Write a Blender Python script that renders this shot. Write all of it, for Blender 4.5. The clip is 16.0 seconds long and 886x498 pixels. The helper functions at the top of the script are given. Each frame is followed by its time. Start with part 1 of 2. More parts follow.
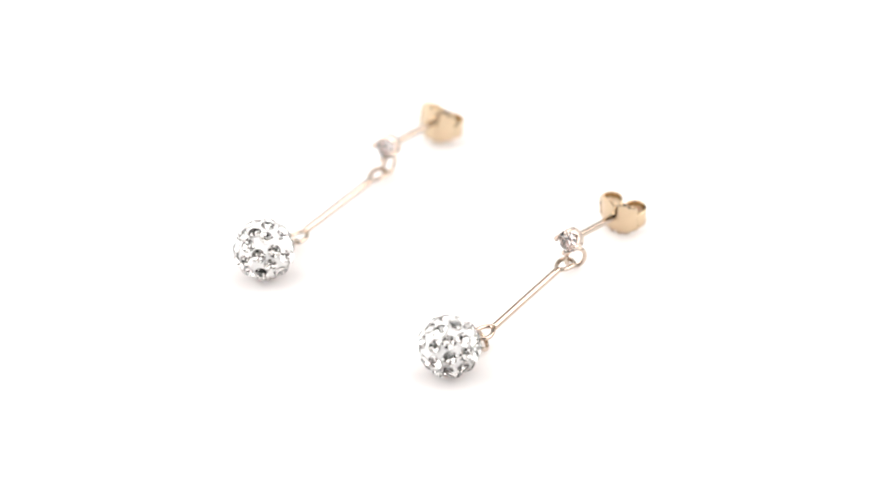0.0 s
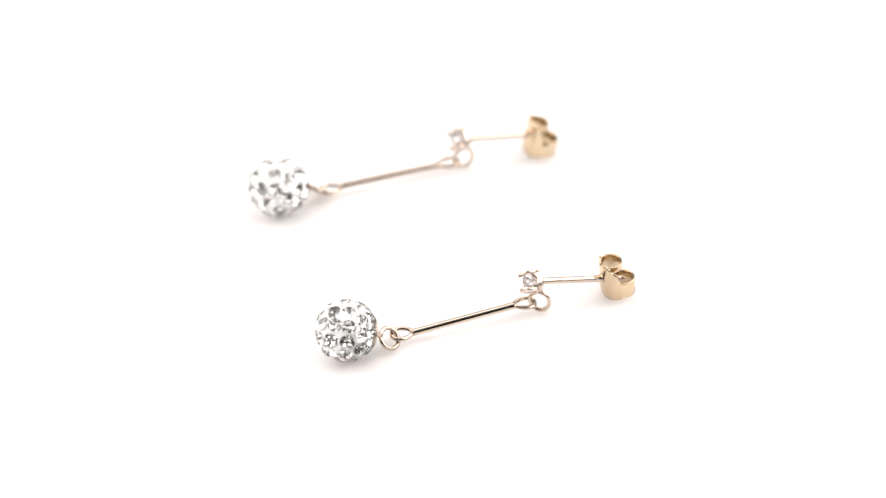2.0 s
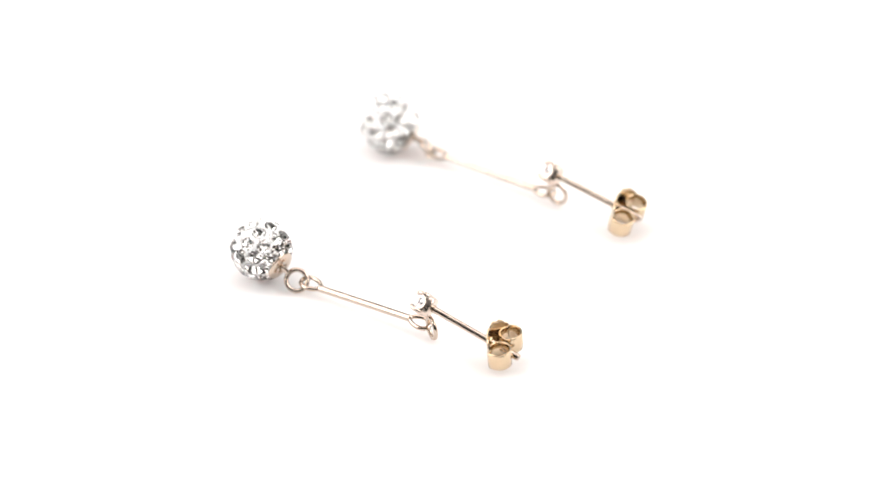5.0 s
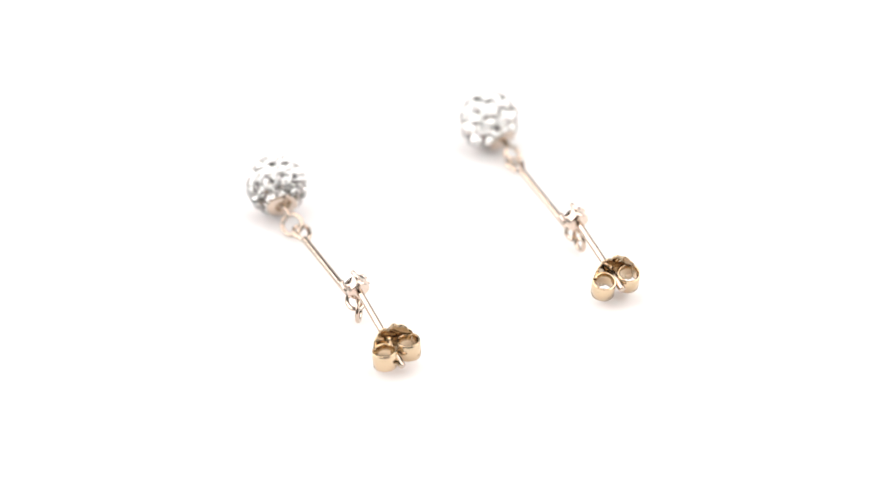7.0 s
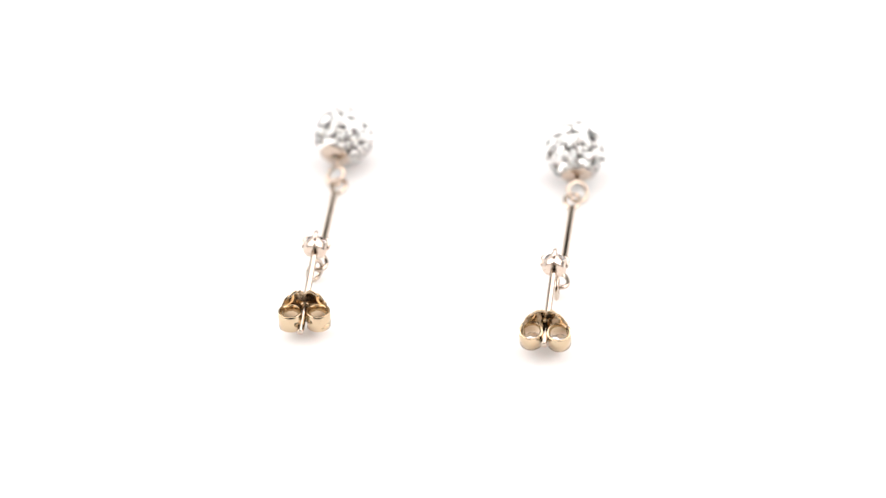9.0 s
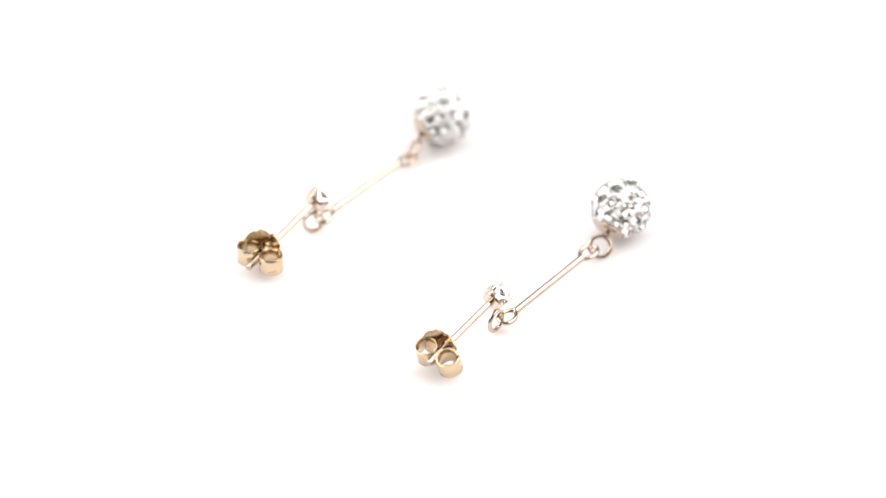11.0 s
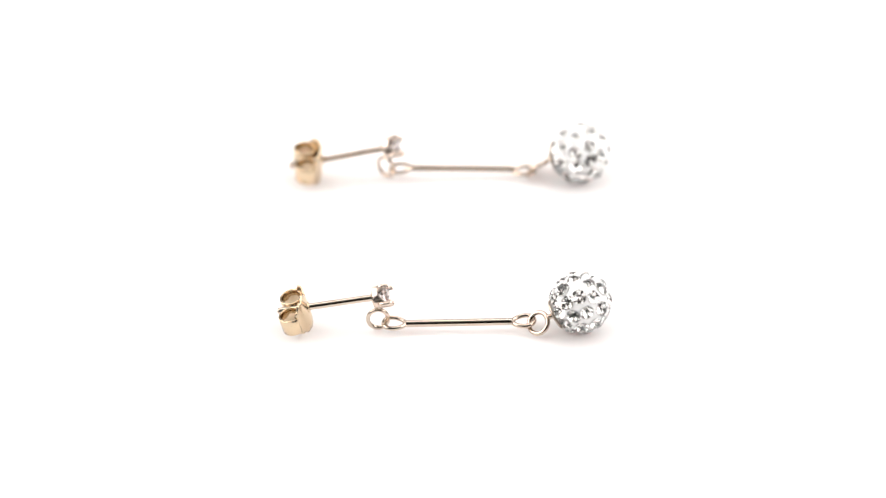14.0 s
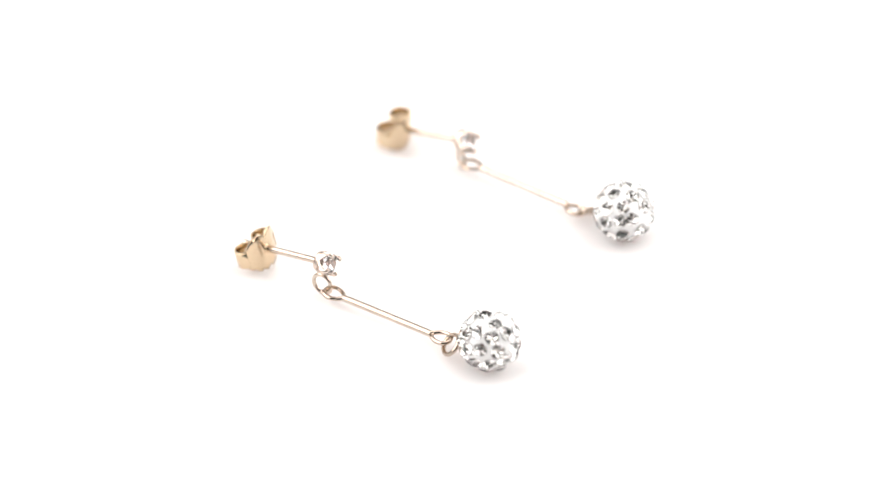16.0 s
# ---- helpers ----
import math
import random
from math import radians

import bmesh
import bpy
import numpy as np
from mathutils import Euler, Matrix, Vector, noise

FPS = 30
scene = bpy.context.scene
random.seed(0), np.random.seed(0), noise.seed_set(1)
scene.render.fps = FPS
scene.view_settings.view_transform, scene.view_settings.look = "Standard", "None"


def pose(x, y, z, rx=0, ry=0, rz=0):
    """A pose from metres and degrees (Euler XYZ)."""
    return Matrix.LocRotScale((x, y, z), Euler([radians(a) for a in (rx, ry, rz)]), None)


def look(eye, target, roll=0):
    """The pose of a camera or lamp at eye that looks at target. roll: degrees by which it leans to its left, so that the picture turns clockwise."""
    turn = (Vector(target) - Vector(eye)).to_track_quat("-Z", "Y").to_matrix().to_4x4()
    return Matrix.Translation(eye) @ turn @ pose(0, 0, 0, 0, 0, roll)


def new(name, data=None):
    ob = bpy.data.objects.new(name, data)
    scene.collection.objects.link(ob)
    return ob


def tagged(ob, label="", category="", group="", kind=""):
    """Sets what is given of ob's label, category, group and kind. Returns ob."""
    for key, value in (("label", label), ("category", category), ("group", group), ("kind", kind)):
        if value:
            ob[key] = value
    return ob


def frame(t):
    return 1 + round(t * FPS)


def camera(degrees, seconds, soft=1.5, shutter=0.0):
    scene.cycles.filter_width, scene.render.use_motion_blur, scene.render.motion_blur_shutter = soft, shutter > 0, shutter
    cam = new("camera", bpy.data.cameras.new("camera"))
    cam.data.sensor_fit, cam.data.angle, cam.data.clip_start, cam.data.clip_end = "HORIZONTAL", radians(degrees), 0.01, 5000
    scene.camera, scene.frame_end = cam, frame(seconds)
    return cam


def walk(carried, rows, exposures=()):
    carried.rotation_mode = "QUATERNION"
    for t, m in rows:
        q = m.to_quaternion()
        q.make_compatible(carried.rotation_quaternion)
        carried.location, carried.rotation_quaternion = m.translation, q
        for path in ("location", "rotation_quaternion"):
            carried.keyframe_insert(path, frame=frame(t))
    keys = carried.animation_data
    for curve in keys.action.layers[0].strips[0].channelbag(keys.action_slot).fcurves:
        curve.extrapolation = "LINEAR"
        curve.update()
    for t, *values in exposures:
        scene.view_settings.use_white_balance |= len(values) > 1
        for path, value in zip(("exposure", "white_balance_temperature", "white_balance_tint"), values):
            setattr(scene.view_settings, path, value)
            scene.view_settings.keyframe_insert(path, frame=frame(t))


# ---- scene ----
MM = 0.001

# camera: stands still on a tripod, long lens, looking down on the turntable
ELEV, DIST = radians(39.214), 0.43757
EYE = Vector((0, -DIST * math.cos(ELEV), DIST * math.sin(ELEV)))
PITCH = ELEV - radians(0.0289)
AIM = EYE + Vector((-0.00007, math.cos(PITCH), -math.sin(PITCH))) * DIST
cam = camera(11.626, 16.0, soft=1.4)
cam.data.dof.use_dof = True
cam.data.dof.focus_distance = 0.4270
cam.data.dof.aperture_fstop = 14.0
STAND = look(EYE, AIM, -1.495)
walk(cam, [(0.0, STAND), (16.0, STAND)], exposures=[(0.0, 0.0), (16.0, 0.0)])


def turned(t):
    """How far the turntable has turned at t seconds, in degrees."""
    return -16.585 * t + 0.881 * math.sin(math.pi * t / 16)


# ---- light: softboxes over and beside a white sweep, in a dim room ----
world = bpy.data.worlds.new("dim_room")
world.use_nodes = True
scene.world = world
world.node_tree.nodes["Background"].inputs[0].default_value = (1.0, 0.97, 0.93, 1)
world.node_tree.nodes["Background"].inputs[1].default_value = 0.03


def softbox(name, m, w, h, power, color=(1, 0.98, 0.97)):
    lamp = bpy.data.lights.new(name, "AREA")
    lamp.shape, lamp.size, lamp.size_y, lamp.energy, lamp.color = "RECTANGLE", w, h, power, color
    ob = new(name, lamp)
    ob.matrix_world = m
    return ob


softbox("softbox_top", look((0, 0.19, 0.60), (0, 0.0, 0)), 0.60, 0.42, 2.15)
softbox("softbox_left", look((-0.43, 0.0, 0.38), (0, 0, 0.0)), 0.72, 0.42, 4.05)
softbox("softbox_right", look((0.43, 0.0, 0.38), (0, 0, 0.0)), 0.72, 0.42, 4.05)


# ---- materials ----
def material(name):
    mat = bpy.data.materials.new(name)
    mat.use_nodes = True
    nt = mat.node_tree
    return mat, nt, nt.nodes["Principled BSDF"]


def noise_tex(nt, scale, detail=3.0):
    co = nt.nodes.new("ShaderNodeTexCoord")
    tex = nt.nodes.new("ShaderNodeTexNoise")
    tex.inputs["Scale"].default_value, tex.inputs["Detail"].default_value = scale, detail
    nt.links.new(co.outputs["Object"], tex.inputs["Vector"])
    return tex


def ramp(nt, tex, lo, hi, a, b):
    r = nt.nodes.new("ShaderNodeValToRGB")
    r.color_ramp.elements[0].position, r.color_ramp.elements[1].position = lo, hi
    r.color_ramp.elements[0].color, r.color_ramp.elements[1].color = a, b
    nt.links.new(tex.outputs["Fac"], r.inputs["Fac"])
    return r


def relief(nt, bsdf, tex, dist, strength=0.3):
    b = nt.nodes.new("ShaderNodeBump")
    b.inputs["Distance"].default_value, b.inputs["Strength"].default_value = dist, strength
    nt.links.new(tex.outputs["Fac"], b.inputs["Height"])
    nt.links.new(b.outputs["Normal"], bsdf.inputs["Normal"])


def gold(name, color, rough):
    mat, nt, bsdf = material(name)
    bsdf.inputs["Metallic"].default_value = 1.0
    big = noise_tex(nt, 900)
    r = ramp(nt, big, 0.3, 0.7, (*[c * 0.93 for c in color], 1), (*color, 1))
    nt.links.new(r.outputs["Color"], bsdf.inputs["Base Color"])
    fine = noise_tex(nt, 6000)
    mr = nt.nodes.new("ShaderNodeMapRange")
    mr.inputs["To Min"].default_value, mr.inputs["To Max"].default_value = rough * 0.7, rough * 1.4
    nt.links.new(fine.outputs["Fac"], mr.inputs["Value"])
    nt.links.new(mr.outputs["Result"], bsdf.inputs["Roughness"])
    relief(nt, bsdf, fine, 0.00002, 0.15)
    return mat


GOLD = gold("polished_gold", (0.61, 0.51, 0.425), 0.07)
GOLD_SHEET = gold("pressed_gold_sheet", (0.65, 0.51, 0.35), 0.13)
CAST = gold("satin_cast_gold", (0.72, 0.605, 0.52), 0.25)

CLAY, nt, bsdf = material("white_setting_clay")
tex = noise_tex(nt, 1500)
r = ramp(nt, tex, 0.3, 0.7, (0.92, 0.915, 0.905, 1), (0.955, 0.95, 0.94, 1))
nt.links.new(r.outputs["Color"], bsdf.inputs["Base Color"])
bsdf.inputs["Roughness"].default_value = 0.4
relief(nt, bsdf, tex, 0.00008, 0.4)

CRYSTAL, nt, bsdf = material("clear_crystal")
bsdf.inputs["Base Color"].default_value = (1, 1, 1, 1)
bsdf.inputs["Transmission Weight"].default_value = 1.0
bsdf.inputs["IOR"].default_value = 1.57
bsdf.inputs["Roughness"].default_value = 0.01

FOIL, nt, bsdf = material("silver_foil_backing")
bsdf.inputs["Base Color"].default_value = (0.97, 0.955, 0.94, 1)
bsdf.inputs["Metallic"].default_value = 1.0
bsdf.inputs["Roughness"].default_value = 0.04

STONE, nt, bsdf = material("clear_zirconia")
bsdf.inputs["Base Color"].default_value = (1.0, 0.94, 0.94, 1)
bsdf.inputs["Transmission Weight"].default_value = 1.0
bsdf.inputs["IOR"].default_value = 1.7
bsdf.inputs["Roughness"].default_value = 0.02

ACRYLIC, nt, bsdf = material("matt_white_turntable_top")
tex = noise_tex(nt, 60)
r = ramp(nt, tex, 0.3, 0.7, (0.885, 0.855, 0.845, 1), (0.905, 0.875, 0.865, 1))
nt.links.new(r.outputs["Color"], bsdf.inputs["Base Color"])
bsdf.inputs["Roughness"].default_value = 0.55
# milky acrylic: light spreads under the surface and fills the shadows with a rosy tint
bsdf.inputs["Subsurface Weight"].default_value = 0.75
bsdf.inputs["Subsurface Radius"].default_value = (1.0, 0.92, 0.90)
bsdf.inputs["Subsurface Scale"].default_value = 0.004
fine = noise_tex(nt, 2500)
relief(nt, bsdf, fine, 0.00002, 0.1)


def wall_paint(name, shade):
    mat, nt, bsdf = material(name)
    r = ramp(nt, noise_tex(nt, 3), 0.3, 0.7, (shade, shade * 0.975, shade * 0.955, 1), (shade * 1.12, shade * 1.10, shade * 1.075, 1))
    nt.links.new(r.outputs["Color"], bsdf.inputs["Base Color"])
    bsdf.inputs["Roughness"].default_value = 0.8
    return mat


ROOM = wall_paint("pale_grey_wall_paint", 0.58)
# made dark only to blacken what stones and gold mirror from the camera side
DARK = wall_paint("dark_reflection_paint", 0.05)

FABRIC, nt, bsdf = material("white_paper_sweep")
tex = noise_tex(nt, 800)
r = ramp(nt, tex, 0.3, 0.7, (0.80, 0.80, 0.79, 1), (0.86, 0.86, 0.85, 1))
nt.links.new(r.outputs["Color"], bsdf.inputs["Base Color"])
bsdf.inputs["Roughness"].default_value = 0.9
relief(nt, bsdf, tex, 0.0004, 0.3)


# ---- mesh helpers (lengths in millimetres) ----
def part(name, bm, mats, parent, label="", smooth=True):
    me = bpy.data.meshes.new(name)
    bm.normal_update()
    if smooth:
        for f in bm.faces:
            f.smooth = True
    bm.to_mesh(me)
    bm.free()
    for m in mats if isinstance(mats, (list, tuple)) else [mats]:
        me.materials.append(m)
    ob = new(name, me)
    ob.parent = parent
    if label:
        tagged(ob, label)
    return ob


def frame_of(w, up=Vector((0, 0, 1))):
    """Side, upright and forward unit vectors for a direction w."""
    w = Vector(w).normalized()
    u = (up - up.dot(w) * w).normalized()
    return w.cross(u), u, w


def sweep(bm, pts, section, closed=False, ups=None):
    """Sweeps a section (list of (a, b)) along points, and caps the ends."""
    n, rings = len(pts), []
    prev = None
    for i in range(n):
        a = pts[(i - 1) % n] if closed or i else pts[0]
        b = pts[(i + 1) % n] if closed or i < n - 1 else pts[-1]
        t = (b - a).normalized()
        if ups is not None:
            s = ups
        elif prev is None:
            s = t.orthogonal()
        else:
            s = prev
        s = (s - s.dot(t) * t).normalized()
        prev = s
        q = t.cross(s)
        rings.append([bm.verts.new((pts[i] + s * x + q * y) * MM) for x, y in section])
    m = len(section)
    for i in range(n if closed else n - 1):
        r0, r1 = rings[i], rings[(i + 1) % n]
        for k in range(m):
            bm.faces.new((r0[k], r0[(k + 1) % m], r1[(k + 1) % m], r1[k]))
    if not closed:
        bm.faces.new(rings[0][::-1])
        bm.faces.new(rings[-1])
    bmesh.ops.recalc_face_normals(bm, faces=bm.faces)
    return bm


def disc_section(r, k=12):
    return [(r * math.cos(2 * math.pi * i / k), r * math.sin(2 * math.pi * i / k)) for i in range(k)]


def wire_loop(center, normal, along, r_along, r_across, wire, k=40, gap=0.0, taper=0.0):
    """A bent wire ring; gap: degrees left open."""
    normal = Vector(normal).normalized()
    along = (Vector(along) - Vector(along).dot(normal) * normal).normalized()
    across = normal.cross(along)
    c = Vector(center)
    g = radians(gap)
    pts = [c + along * r_along * math.cos(g / 2 + (2 * math.pi - g) * i / (k if not gap else k - 1))
           + across * r_across * (1 + taper * math.cos(2 * math.pi * i / k)) * math.sin(g / 2 + (2 * math.pi - g) * i / (k if not gap else k - 1)) for i in range(k)]
    return sweep(bmesh.new(), pts, disc_section(wire), closed=not gap, ups=normal)


def rod(p0, p1, r, k=20, round_end=0.35):
    """A round wire with slightly rounded ends."""
    p0, p1 = Vector(p0), Vector(p1)
    d = (p1 - p0).normalized()
    bm = bmesh.new()
    s = d.orthogonal().normalized()
    q = d.cross(s)
    prof = [(0, r * 0.55), (r * round_end * 0.35, r * 0.85), (r * round_end, r), (r * round_end + 0.05, r), (r * round_end + 0.10, r)]
    ln = (p1 - p0).length
    back = [(ln - x, y) for x, y in reversed(prof)]
    prof += back
    rings = [[bm.verts.new((p0 + d * x + (s * math.cos(2 * math.pi * i / k) + q * math.sin(2 * math.pi * i / k)) * y) * MM)
              for i in range(k)] for x, y in prof]
    for a, b in zip(rings, rings[1:]):
        for i in range(k):
            bm.faces.new((a[i], a[(i + 1) % k], b[(i + 1) % k], b[i]))
    bm.faces.new(rings[0][::-1])
    bm.faces.new(rings[-1])
    bmesh.ops.recalc_face_normals(bm, faces=bm.faces)
    return bm


def brilliant(r, table=0.55, crown=0.30, pavilion=0.62, girdle=0.05):
    """A round brilliant: table, star and kite facets, girdle and a pavilion; +z out of the setting. Slot 1 is the pavilion."""
    bm = bmesh.new()

    def ring(rad, z, n, off=0.0):
        return [bm.verts.new((rad * r * MM * math.cos(2 * math.pi * (i + off) / n), rad * r * MM * math.sin(2 * math.pi * (i + off) / n), z * r * MM)) for i in range(n)]
    tb = ring(table, crown, 8)
    md = ring(0.80, crown * 0.55, 8, 0.5)
    gu = ring(1.0, 0.0, 16)
    gl = ring(1.0, -girdle, 16)
    pm = [v for i in range(8) for v in [bm.verts.new((0, 0, 0))]]
    for i, v in enumerate(pm):
        a, q = 2 * math.pi * (i + 0.5) / 8, (0.54, 0.68)[i % 2]
        v.co = Vector((q * math.cos(a), q * math.sin(a), -girdle - pavilion * (0.50, 0.60)[i % 2])) * r * MM
    tip = bm.verts.new((0, 0, -(girdle + pavilion) * r * MM))
    bm.faces.new(tb)
    for i in range(8):
        j = (i + 1) % 8
        bm.faces.new((tb[j], tb[i], md[i]))
        bm.faces.new((tb[i], md[i - 1], gu[2 * i], md[i]))
        bm.faces.new((md[i], gu[2 * i], gu[2 * i + 1]))
        bm.faces.new((md[i], gu[2 * i + 1], gu[(2 * i + 2) % 16]))
    for i in range(16):
        bm.faces.new((gu[i], gl[i], gl[(i + 1) % 16], gu[(i + 1) % 16]))
    low = []
    for i in range(8):
        low.append(bm.faces.new((gl[2 * i], pm[i], gl[2 * i + 1])))
        low.append(bm.faces.new((gl[2 * i + 1], pm[i], gl[(2 * i + 2) % 16])))
        low.append(bm.faces.new((gl[2 * i], pm[i - 1], tip, pm[i])))
    for f in low:
        f.material_index = 1
    bmesh.ops.recalc_face_normals(bm, faces=bm.faces)
    return bm


# ---- setting: turntable, table, sweep and unseen room walls ----
def slab(name, x0, x1, y0, y1, z0, z1, mat, label, category):
    bm = bmesh.new()
    bmesh.ops.create_cube(bm, size=1.0)
    for v in bm.verts:
        v.co = Vector((x0 + (v.co.x + 0.5) * (x1 - x0), y0 + (v.co.y + 0.5) * (y1 - y0), z0 + (v.co.z + 0.5) * (z1 - z0)))
    return tagged(part(name, bm, mat, None, "", False), label, category, kind="structure")


def backdrop():
    """A white paper sweep: flat under the turntable, then curving up behind it."""
    prof = [(-0.55, 0.0), (0.16, 0.0)]
    prof += [(0.16 + 0.2 * math.sin(a), 0.2 - 0.2 * math.cos(a)) for a in [radians(9 * i) for i in range(1, 11)]]
    prof += [(0.36, 0.22)]
    bm = bmesh.new()
    top = [[bm.verts.new((x, y, z - 0.024)) for y, z in prof] for x in (-0.50, 0.50)]
    low = [[bm.verts.new((x, y + (0.003 if i > 1 else 0), z - 0.027)) for i, (y, z) in enumerate(prof)] for x in (-0.50, 0.50)]
    for a, b in (top, low):
        for i in range(len(prof) - 1):
            bm.faces.new((a[i], b[i], b[i + 1], a[i + 1]))
    for e in (0, 1):
        for i in range(len(prof) - 1):
            bm.faces.new((top[e][i], top[e][i + 1], low[e][i + 1], low[e][i]))
    for i in (0, len(prof) - 1):
        bm.faces.new((top[0][i], low[0][i], low[1][i], top[1][i]))
    bmesh.ops.recalc_face_normals(bm, faces=bm.faces)
    ob = part("backdrop", bm, FABRIC, None)
    return tagged(ob, "seamless white paper sweep curving up behind the turntable", "backdrop", kind="structure")


def table():
    """A plain table that carries the sweep and the turntable."""
    root = tagged(new("table"), "plain pale work table under the white paper sweep", "table")
    root.location = (0, 0, -0.76)
    bm = bmesh.new()
    bmesh.ops.create_cube(bm, size=1.0)
    for v in bm.verts:
        v.co = Vector((v.co.x * 1.2, -0.05 + v.co.y * 1.1, 0.718 + v.co.z * 0.03))
    part("tabletop", bm, ROOM, root, "", False)
    for x in (-0.55, 0.55):
        for y in (-0.55, 0.45):
            bm = bmesh.new()
            bmesh.ops.create_cube(bm, size=1.0)
            for v in bm.verts:
                v.co = Vector((x + v.co.x * 0.05, y + v.co.y * 0.05, 0.3515 + v.co.z * 0.703))
            part("leg", bm, ROOM, root, "", False)
    return root


def turntable():
    """A round white platter with a softened rim on a low base."""
    root = tagged(new("turntable"), "plain white round display turntable on a white paper sweep", "turntable")
    root.location = (0, 0, -0.024)
    bm = bmesh.new()
    prof = [(0, 0.010), (0.128, 0.010), (0.130, 0.0115), (0.130, 0.0225), (0.1285, 0.024), (0, 0.024)]
    k = 96
    rings = [[bm.verts.new((r * math.cos(2 * math.pi * i / k), r * math.sin(2 * math.pi * i / k), z)) for i in range(k)] for r, z in prof[1:-1]]
    for a, b in zip(rings, rings[1:]):
        for i in range(k):
            bm.faces.new((a[i], a[(i + 1) % k], b[(i + 1) % k], b[i]))
    bm.faces.new(rings[0][::-1])
    bm.faces.new(rings[-1])
    bmesh.ops.recalc_face_normals(bm, faces=bm.faces)
    part("platter", bm, ACRYLIC, root, "", False)
    bm = bmesh.new()
    bmesh.ops.create_cone(bm, cap_ends=True, segments=64, radius1=0.095, radius2=0.09, depth=0.010)
    bmesh.ops.translate(bm, verts=bm.verts, vec=(0, 0, 0.005))
    part("base", bm, ACRYLIC, root, "", False)
    return root


backdrop()
table()
slab("floor", -1.6, 1.6, -1.6, 1.6, -0.79, -0.76, ROOM, "pale grey studio floor", "floor")
slab("wall_west", -1.63, -1.6, -1.6, 1.6, -0.79, 1.7, ROOM, "pale grey studio wall", "wall")
slab("wall_east", 1.6, 1.63, -1.6, 1.6, -0.79, 1.7, ROOM, "pale grey studio wall", "wall")
slab("wall_north", -1.63, 1.63, 1.6, 1.63, -0.79, 1.7, ROOM, "pale grey studio wall", "wall")
# unseen wall, added dark so facets facing the camera reflect darkness
slab("wall_south", -1.63, 1.63, -1.63, -1.6, -0.79, 1.7, DARK, "unseen charcoal wall behind the camera, added for dark reflections", "wall")
slab("ceiling", -1.63, 1.63, -1.63, 1.63, 1.7, 1.73, ROOM, "pale grey studio ceiling", "ceiling")
TABLE = turntable()


# ---- the earrings ----
def make_ball(root, c, axis, rows, ring):
    """A clay ball with rows of crystals sunk into it round its axis, and a gold cap where it hangs."""
    c = Vector(c)
    s, u, w = frame_of(axis)
    sites = []
    for polar, count, phase in rows:
        for i in range(count):
            a = radians(phase + 360 * (i + random.uniform(-0.05, 0.05)) / count)
            p = radians(polar + random.uniform(-2.5, 2.5))
            size = random.uniform(0.93, 1.06)
            sites.append((Vector((math.sin(p) * math.cos(a), math.sin(p) * math.sin(a), math.cos(p))), size))
    bm = bmesh.new()
    bmesh.ops.create_icosphere(bm, subdivisions=6, radius=1.0)
    for v in bm.verts:
        d = v.co.normalized()
        r = 2.76 + 0.02 * noise.noise(d * 6)
        near, size = max(sites, key=lambda q: q[0].dot(d))
        gap = near.angle(d) * 2.9 / size
        if gap < 0.66:
            r = 2.15
        elif gap < 0.92:
            r += 0.05 * math.sin((gap - 0.66) / 0.26 * math.pi)
        v.co = d * r * MM
    ball = part("pave_ball", bm, CLAY, root, "white clay ball set with clear crystals")
    ball.matrix_basis = Matrix.Translation(c * MM) @ Matrix((s, u, w)).transposed().to_4x4()
    cut = part("crystal", brilliant(0.72, table=0.5, crown=0.42, pavilion=0.79), [CRYSTAL, FOIL], ball, "", False)
    for k, (d, size) in enumerate(sites):
        ob = cut if k == 0 else new("crystal", cut.data)
        ob.parent = ball
        q = d.to_track_quat("Z", "Y").to_matrix().to_4x4()
        lean = pose(0, 0, 0, random.uniform(-9, 9), random.uniform(-9, 9), random.uniform(0, 45))
        ob.matrix_basis = Matrix.Translation(d * 2.81 * MM) @ q @ lean @ Matrix.Scale(size, 4)
    # cap
    bm = bmesh.new()
    prof = [(0.25, 3.00), (0.90, 2.97), (1.38, 2.87), (1.55, 2.77), (1.57, 2.70), (1.50, 2.64), (1.36, 2.61), (0.25, 2.60)]
    kk = 32
    rings = [[bm.verts.new(Vector((r * math.cos(2 * math.pi * i / kk), r * math.sin(2 * math.pi * i / kk), z)) * MM) for i in range(kk)] for r, z in prof]
    for a, b in zip(rings, rings[1:] + rings[:1]):
        for i in range(kk):
            bm.faces.new((a[i], a[(i + 1) % kk], b[(i + 1) % kk], b[i]))
    bmesh.ops.recalc_face_normals(bm, faces=bm.faces)
    part("cap", bm, GOLD, ball, "thin gold cap")
    # the peg leaves the cap and is soldered to the ring's nearest side
    mid, normal, radius = ring
    inv = ball.matrix_basis.to_3x3().transposed()
    way = c + w * 3.0 - mid
    near = mid + (way - way.dot(normal) * normal).normalized() * radius
    part("peg", rod((0, 0, 2.85), inv @ (near - c), 0.27), GOLD, ball)
    return ball


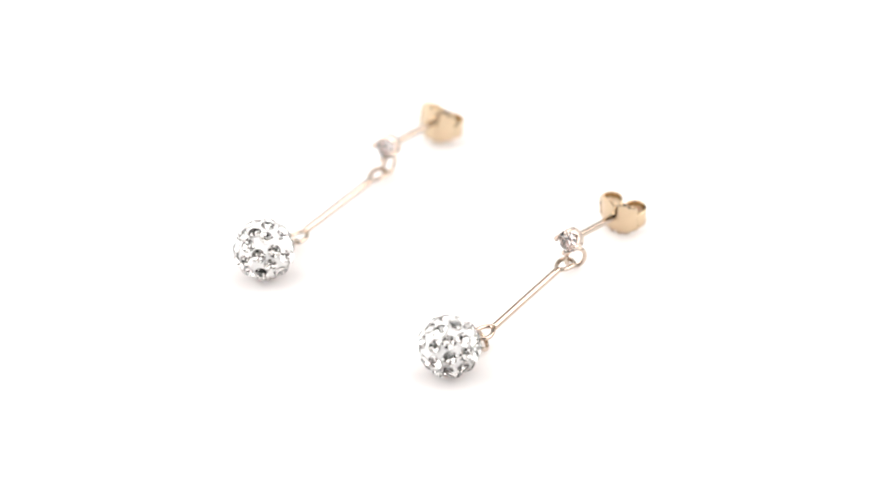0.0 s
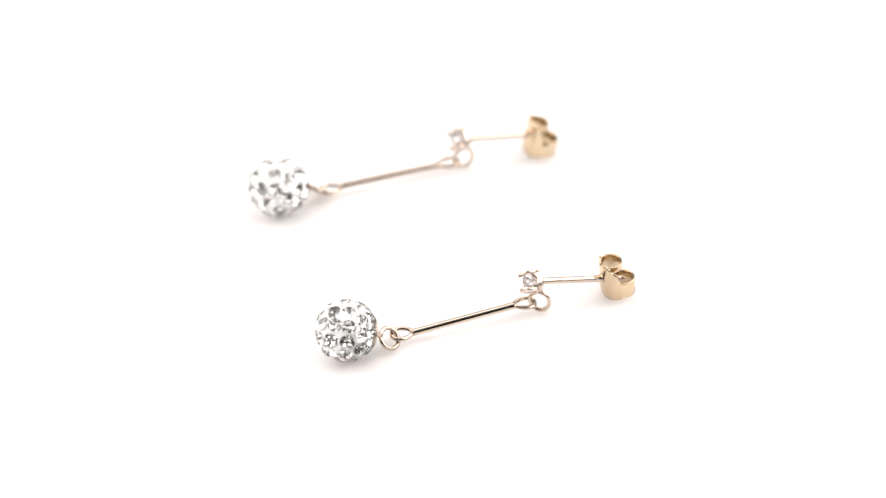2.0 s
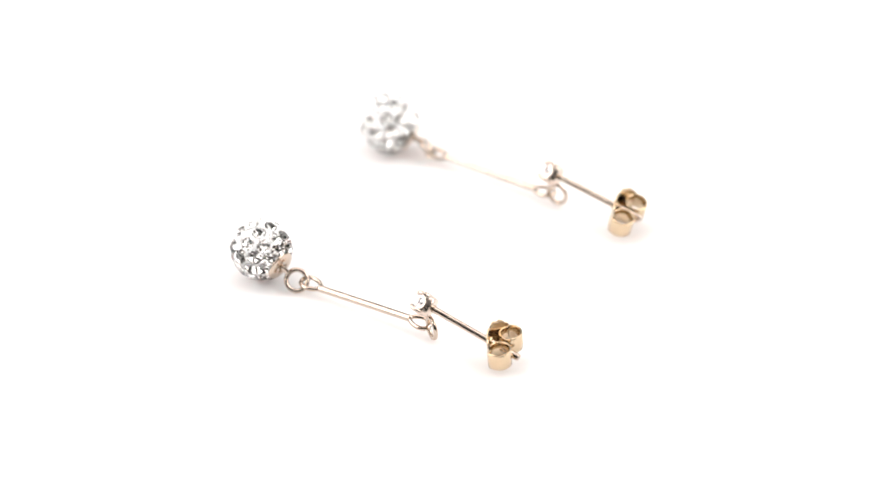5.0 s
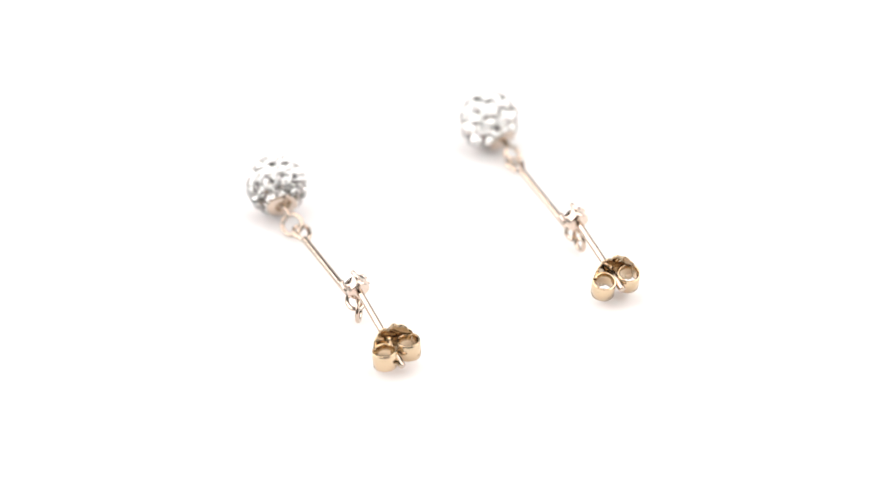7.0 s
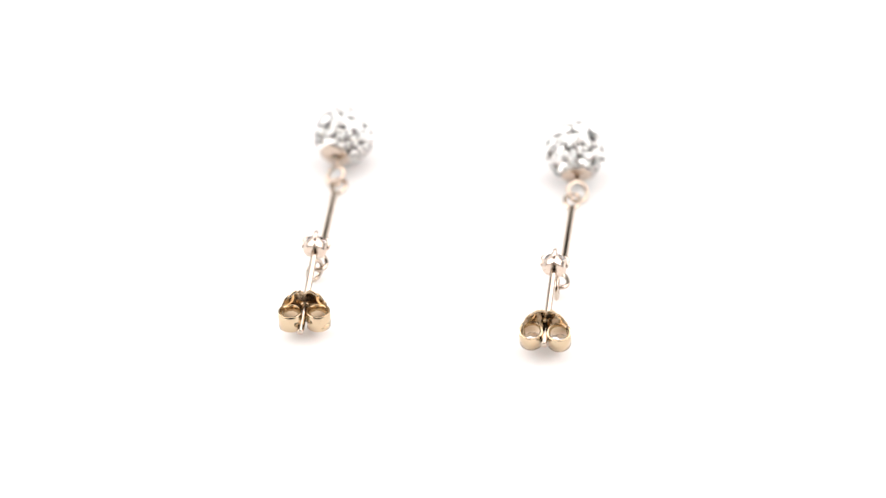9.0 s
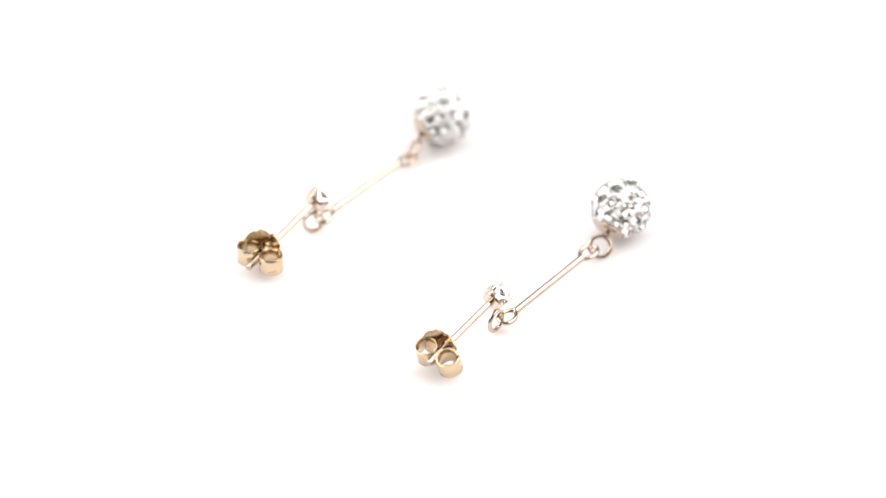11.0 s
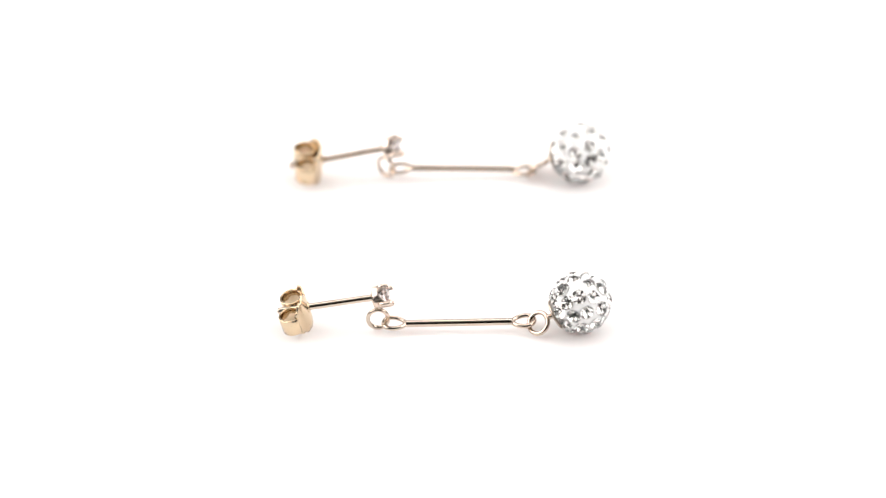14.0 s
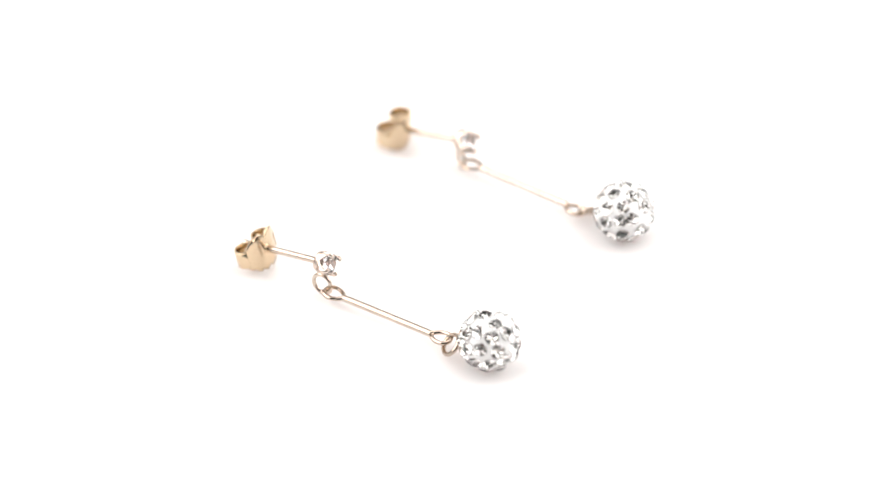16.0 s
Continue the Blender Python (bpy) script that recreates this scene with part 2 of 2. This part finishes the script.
def make_setting(root, base, axis):
    """A four-claw collet with a round stone, its axis pointing away from the post."""
    s, u, w = frame_of(axis)
    # local: x side, y up, z out
    m = Matrix.Translation((Vector(base) - w * 0.25) * MM) @ Matrix((s, u, w)).transposed().to_4x4() @ Matrix.Scale(1.15, 4)
    bm = bmesh.new()
    n = 64

    def rim(a):
        """1 at a claw, 0 midway between two, with straight sides."""
        return abs(1 - (a / (math.pi / 4)) % 2)
    turns = [2 * math.pi * i / n for i in range(n)]
    square = [0.95 + 0.10 * rim(a) ** 2 for a in turns]
    prof = [(0.45, -0.03), (0.82, 0.0), (0.93, 0.05), (0.98, 0.14), (1.0, 0.30), (1.02, 0.50)]
    rows = [[(r * q, z) for q in square] for r, z in prof]
    lip = [0.70 + 0.72 * rim(a) ** 1.3 for a in turns]
    rows.append([((1.02 + 0.05 * z) * q, z - 0.04) for q, z in zip(square, lip)])
    rows.append([((1.02 + 0.05 * z) * q - 0.05, z) for q, z in zip(square, lip)])
    rows.append([((1.02 + 0.05 * z) * q - 0.15, z - 0.02) for q, z in zip(square, lip)])
    rows.append([(0.84, 0.40)] * n)
    rows.append([(0.45, 0.12)] * n)
    rings = []
    for row in rows:
        rings.append([bm.verts.new(Vector((row[i][0] * math.cos(2 * math.pi * i / n), row[i][0] * math.sin(2 * math.pi * i / n), row[i][1])) * MM) for i in range(n)])
    for a, b in zip(rings, rings[1:]):
        for i in range(n):
            bm.faces.new((a[i], a[(i + 1) % n], b[(i + 1) % n], b[i]))
    bm.faces.new(rings[0][::-1])
    bm.faces.new(rings[-1])
    bmesh.ops.recalc_face_normals(bm, faces=bm.faces)
    col = part("claw_setting", bm, CAST, root, "four-claw gold setting")
    for f in list(col.data.polygons)[:n]:
        f.use_smooth = False
    for f in list(col.data.polygons)[-2:]:
        f.use_smooth = False
    col.matrix_basis = m
    for i in range(4):
        a = i * math.pi / 2
        d = Vector((math.cos(a), math.sin(a), 0))
        pts = [d * r + Vector((0, 0, z)) for r, z in ((1.04, 0.55), (1.07, 0.95), (1.08, 1.25), (1.04, 1.47), (0.93, 1.58), (0.80, 1.57))]
        part("claw", sweep(bmesh.new(), pts, disc_section(0.19, 10)), CAST, col)
    st = part("gemstone", brilliant(0.95, pavilion=0.75), [STONE, STONE], col, "round clear colourless stone", False)
    st.matrix_basis = pose(0, 0, 1.16 * MM)
    return col


def make_back(root, center, w, roll, marked):
    """A butterfly back: a scalloped plate with two arms rolled inward to grip the post."""
    s, u, w = frame_of(w)
    turn = Matrix((s, u, w)).transposed().to_4x4() @ pose(0, 0, 0, 0, 0, roll)
    back = tagged(new("butterfly_back"), "gold butterfly earring back")
    back.parent = root
    back.matrix_basis = Matrix.Translation(Vector(center) * MM) @ turn
    # plate: bowed toward the stone, wavy edges, a notch over the post
    def bow(x):
        return -0.15 + 0.40 * (x / 1.42) ** 2

    def edge(x, top):
        wave = 0.09 * math.sin(7.5 * x + (0.6 if top else 2.0)) + 0.04 * math.sin(17 * x)
        notch = 0.55 * max(0.0, 1 - abs(x) / 0.42) if top else 0.25 * max(0.0, 1 - abs(x) / 0.4)
        fall = math.sqrt(1 - (x / 2.3) ** 2)
        return 0.50 + 1.52 * fall + wave - notch if top else -0.95 - 1.22 * fall + wave + notch
    bm = bmesh.new()
    nx, ny, th = 72, 10, 0.17
    grid = []
    for side in (0, 1):
        rows = []
        for i in range(nx + 1):
            x = -2.22 + 4.44 * i / nx
            lo, hi = edge(x, False), edge(x, True)
            col = []
            for k in range(ny + 1):
                y = lo + (hi - lo) * k / ny
                curl = 0.10 * max(0.0, abs(y) - 1.0) ** 2
                col.append(bm.verts.new(Vector((x, y, bow(x) + curl + side * th)) * MM))
            rows.append(col)
        grid.append(rows)
    for rows in grid:
        for i in range(nx):
            for k in range(ny):
                bm.faces.new((rows[i][k], rows[i + 1][k], rows[i + 1][k + 1], rows[i][k + 1]))
    a, b = grid
    for i in range(nx):
        for k in (0, ny):
            bm.faces.new((a[i][k], a[i + 1][k], b[i + 1][k], b[i][k]))
    for k in range(ny):
        for i in (0, nx):
            bm.faces.new((a[i][k], a[i][k + 1], b[i][k + 1], b[i][k]))
    bmesh.ops.recalc_face_normals(bm, faces=bm.faces)
    part("plate", bm, GOLD_SHEET, back, "bowed gold plate with wavy edges")
    if marked:
        for k in range(3):
            bm = bmesh.new()
            bmesh.ops.create_cube(bm, size=1.0)
            x = -0.62 - 0.34 * k
            for v in bm.verts:
                v.co = Vector((x + v.co.x * 0.22, 1.25 - 0.05 * k + v.co.y * 0.32, bow(x) + th + 0.03 + 0.08 * v.co.z)) * MM
            part("stamped_mark", bm, GOLD_SHEET, back, "", False)
    # collars round the post, on both sides of the plate
    for z in (-0.10, 0.10):
        part("collar", wire_loop((0, 0, z), (0, 0, 1), (1, 0, 0), 0.42, 0.42, 0.14, 20), GOLD_SHEET, back)
    # curls
    drop, h, e = -0.30, 0.90, 0.075

    def spiral(sgn, a, out=0.0, y=drop):
        r = 1.12 + out - 0.17 * max(0.0, (a - 85) / 235)
        return Vector((sgn * (1.34 + r * math.cos(radians(a))), y, 1.52 + r * math.sin(radians(a))))
    for sgn in (1, -1):
        pts = [spiral(sgn, -42 + 364 * i / 48) for i in range(49)]
        sec = [(-h, -e), (-h * 0.97, -e * 1.3), (h * 0.97, -e * 1.3), (h, -e), (h, e), (h * 0.97, e * 1.3), (-h * 0.97, e * 1.3), (-h, e)]
        curl = part("curl", sweep(bmesh.new(), pts, sec, ups=Vector((0, 1, 0))), GOLD_SHEET, back, "", True)
        # two thin raised hallmark lines on the outside of one curl
        if sgn < 0 and not marked:
            for y, a0, a1 in ((-0.62, -5, 55), (-0.80, 10, 75)):
                line = [spiral(sgn, a0 + (a1 - a0) * i / 10, 0.09, y) for i in range(11)]
                part("hallmark_ridge", sweep(bmesh.new(), line, disc_section(0.035, 6)), GOLD_SHEET, curl)
    return back


def earring(label, foot, P):
    """One drop earring lying on its side: post with back, stone, link, bar, link and ball."""
    root = tagged(new("drop_earring"), label, "earring", "pair of drop earrings")
    root.location = Vector(foot) * MM
    off = Vector(foot)
    g = {k: Vector(v) - off for k, v in P["points"].items()}
    d_bar = (g["bar_top"] - g["bar_low"]).normalized()
    w = (g["tip"] - g["post"]).normalized()
    up = Vector((0, 0, 1))
    # post
    part("post", rod(g["post"], g["tip"], 0.35), GOLD, root, "straight gold post")
    make_setting(root, g["post"], -w)
    flat = pose(0, 0, 0, 0, 0, P["back_yaw"]) @ Vector((w.x, w.y, 0)).normalized()
    face = flat * math.cos(radians(P["back_tilt"])) - up * math.sin(radians(P["back_tilt"]))
    make_back(root, g["post"] + w * P["back_at"] + up * P["back_lift"], face, P["back_roll"], P["marked"])
    # link under the setting
    link = part("link_ring", wire_loop(g["ring_top"], P["ring_top_normal"], up, 1.12, 1.0, 0.225), GOLD, root, "gold link ring under the stone")
    s, u, ww = frame_of(-w)
    part("solder_joint", rod(g["ring_top"] + (g["post"] - w * 0.35 - g["ring_top"]).normalized() * 1.0, g["post"] - w * 0.45 - u * 0.75, 0.24), GOLD, root)
    # bar
    bar = part("bar", rod(g["bar_low"] - up * 0.04, g["bar_top"] - up * 0.04, 0.37), GOLD, root, "slim straight gold bar")
    for end, d in (("bar_top", d_bar), ("bar_low", -d_bar)):
        tilt = Vector(P[end + "_normal"]).normalized()
        lead = (d - d.dot(tilt) * tilt).normalized()
        part("bar_eye", wire_loop(g[end] + lead * 0.98 + Vector(P[end + "_bend"]), tilt, d, 1.08, 0.74, 0.23, taper=0.22), GOLD, bar)
    # ball
    make_ball(root, g["ball"], P["hang"], P["rows"], (g["ring_low"], Vector(P["ring_low_normal"]).normalized(), 1.06))
    part("link_ring", wire_loop(g["ring_low"], P["ring_low_normal"], d_bar, 1.06, 1.06, 0.235), GOLD, root, "gold link ring on the ball")
    return root


EARRING_A = earring("gold drop earring with crystal pave ball, lying on turntable", (9, -7.5, 0), {
    "points": {"ball": (0.35, -18.34, 3.09), "ring_low": (3.30, -15.24, 1.10), "bar_low": (4.68, -13.24, 0.99), "bar_top": (11.42, -4.91, 1.37),
               "ring_top": (13.15, -3.16, 1.36), "post": (13.02, -3.17, 3.82), "tip": (19.46, 4.49, 1.60)},
    "back_at": 6.92, "back_tilt": -3, "back_yaw": 7, "back_roll": 0, "back_lift": 0.0, "marked": False, "ring_top_normal": (0.26, -0.97, 0.0), "bar_top_normal": (0.05, 0.08, 1), "bar_low_normal": (0.1, 0, 1),
    "bar_top_bend": (0.0, 0.0, 0.0), "bar_low_bend": (-0.2, 0.16, -0.12), "ring_low_normal": (0.72, -0.03, 0.66), "hang": (0.775, 0.595, -0.21), "rows": [(41, 9, 5), (65, 11, 32), (95, 11, 14), (126, 9, 9), (155, 4, 65)]})

EARRING_B = earring("gold drop earring with crystal pave ball, lying beside its twin", (-9, 7.5, 0), {
    "points": {"ball": (-17.86, -2.84, 3.10), "ring_low": (-15.75, 0.76, 1.10), "bar_low": (-13.95, 2.44, 1.10), "bar_top": (-7.14, 10.70, 0.97),
               "ring_top": (-5.35, 12.56, 1.42), "post": (-5.0, 12.55, 3.95), "tip": (1.17, 19.99, 2.25)},
    "back_at": 6.8, "back_tilt": 13, "back_yaw": 0, "back_roll": 0, "back_lift": 0.0, "marked": True, "ring_top_normal": (0.79, -0.61, 0.0), "bar_top_normal": (-0.08, 0.02, 1), "bar_low_normal": (0, 0.1, 1),
    "bar_top_bend": (0.0, 0.0, 0.0), "bar_low_bend": (0.08, -0.06, -0.15), "ring_low_normal": (-0.09, 0.72, 0.68), "hang": (2.11, 3.6, -2.0), "rows": [(46, 9, 98), (74, 11, 96), (102, 9, 87), (131, 9, 103), (160, 3, 124)]})


def motions():
    """The turntable and what lies on it turn together, clockwise from above."""
    for ob in (TABLE, EARRING_A, EARRING_B):
        home = Matrix.Translation(ob.location)
        walk(ob, [(i * 0.5, pose(0, 0, 0, 0, 0, turned(i * 0.5)) @ home) for i in range(33)])


motions()
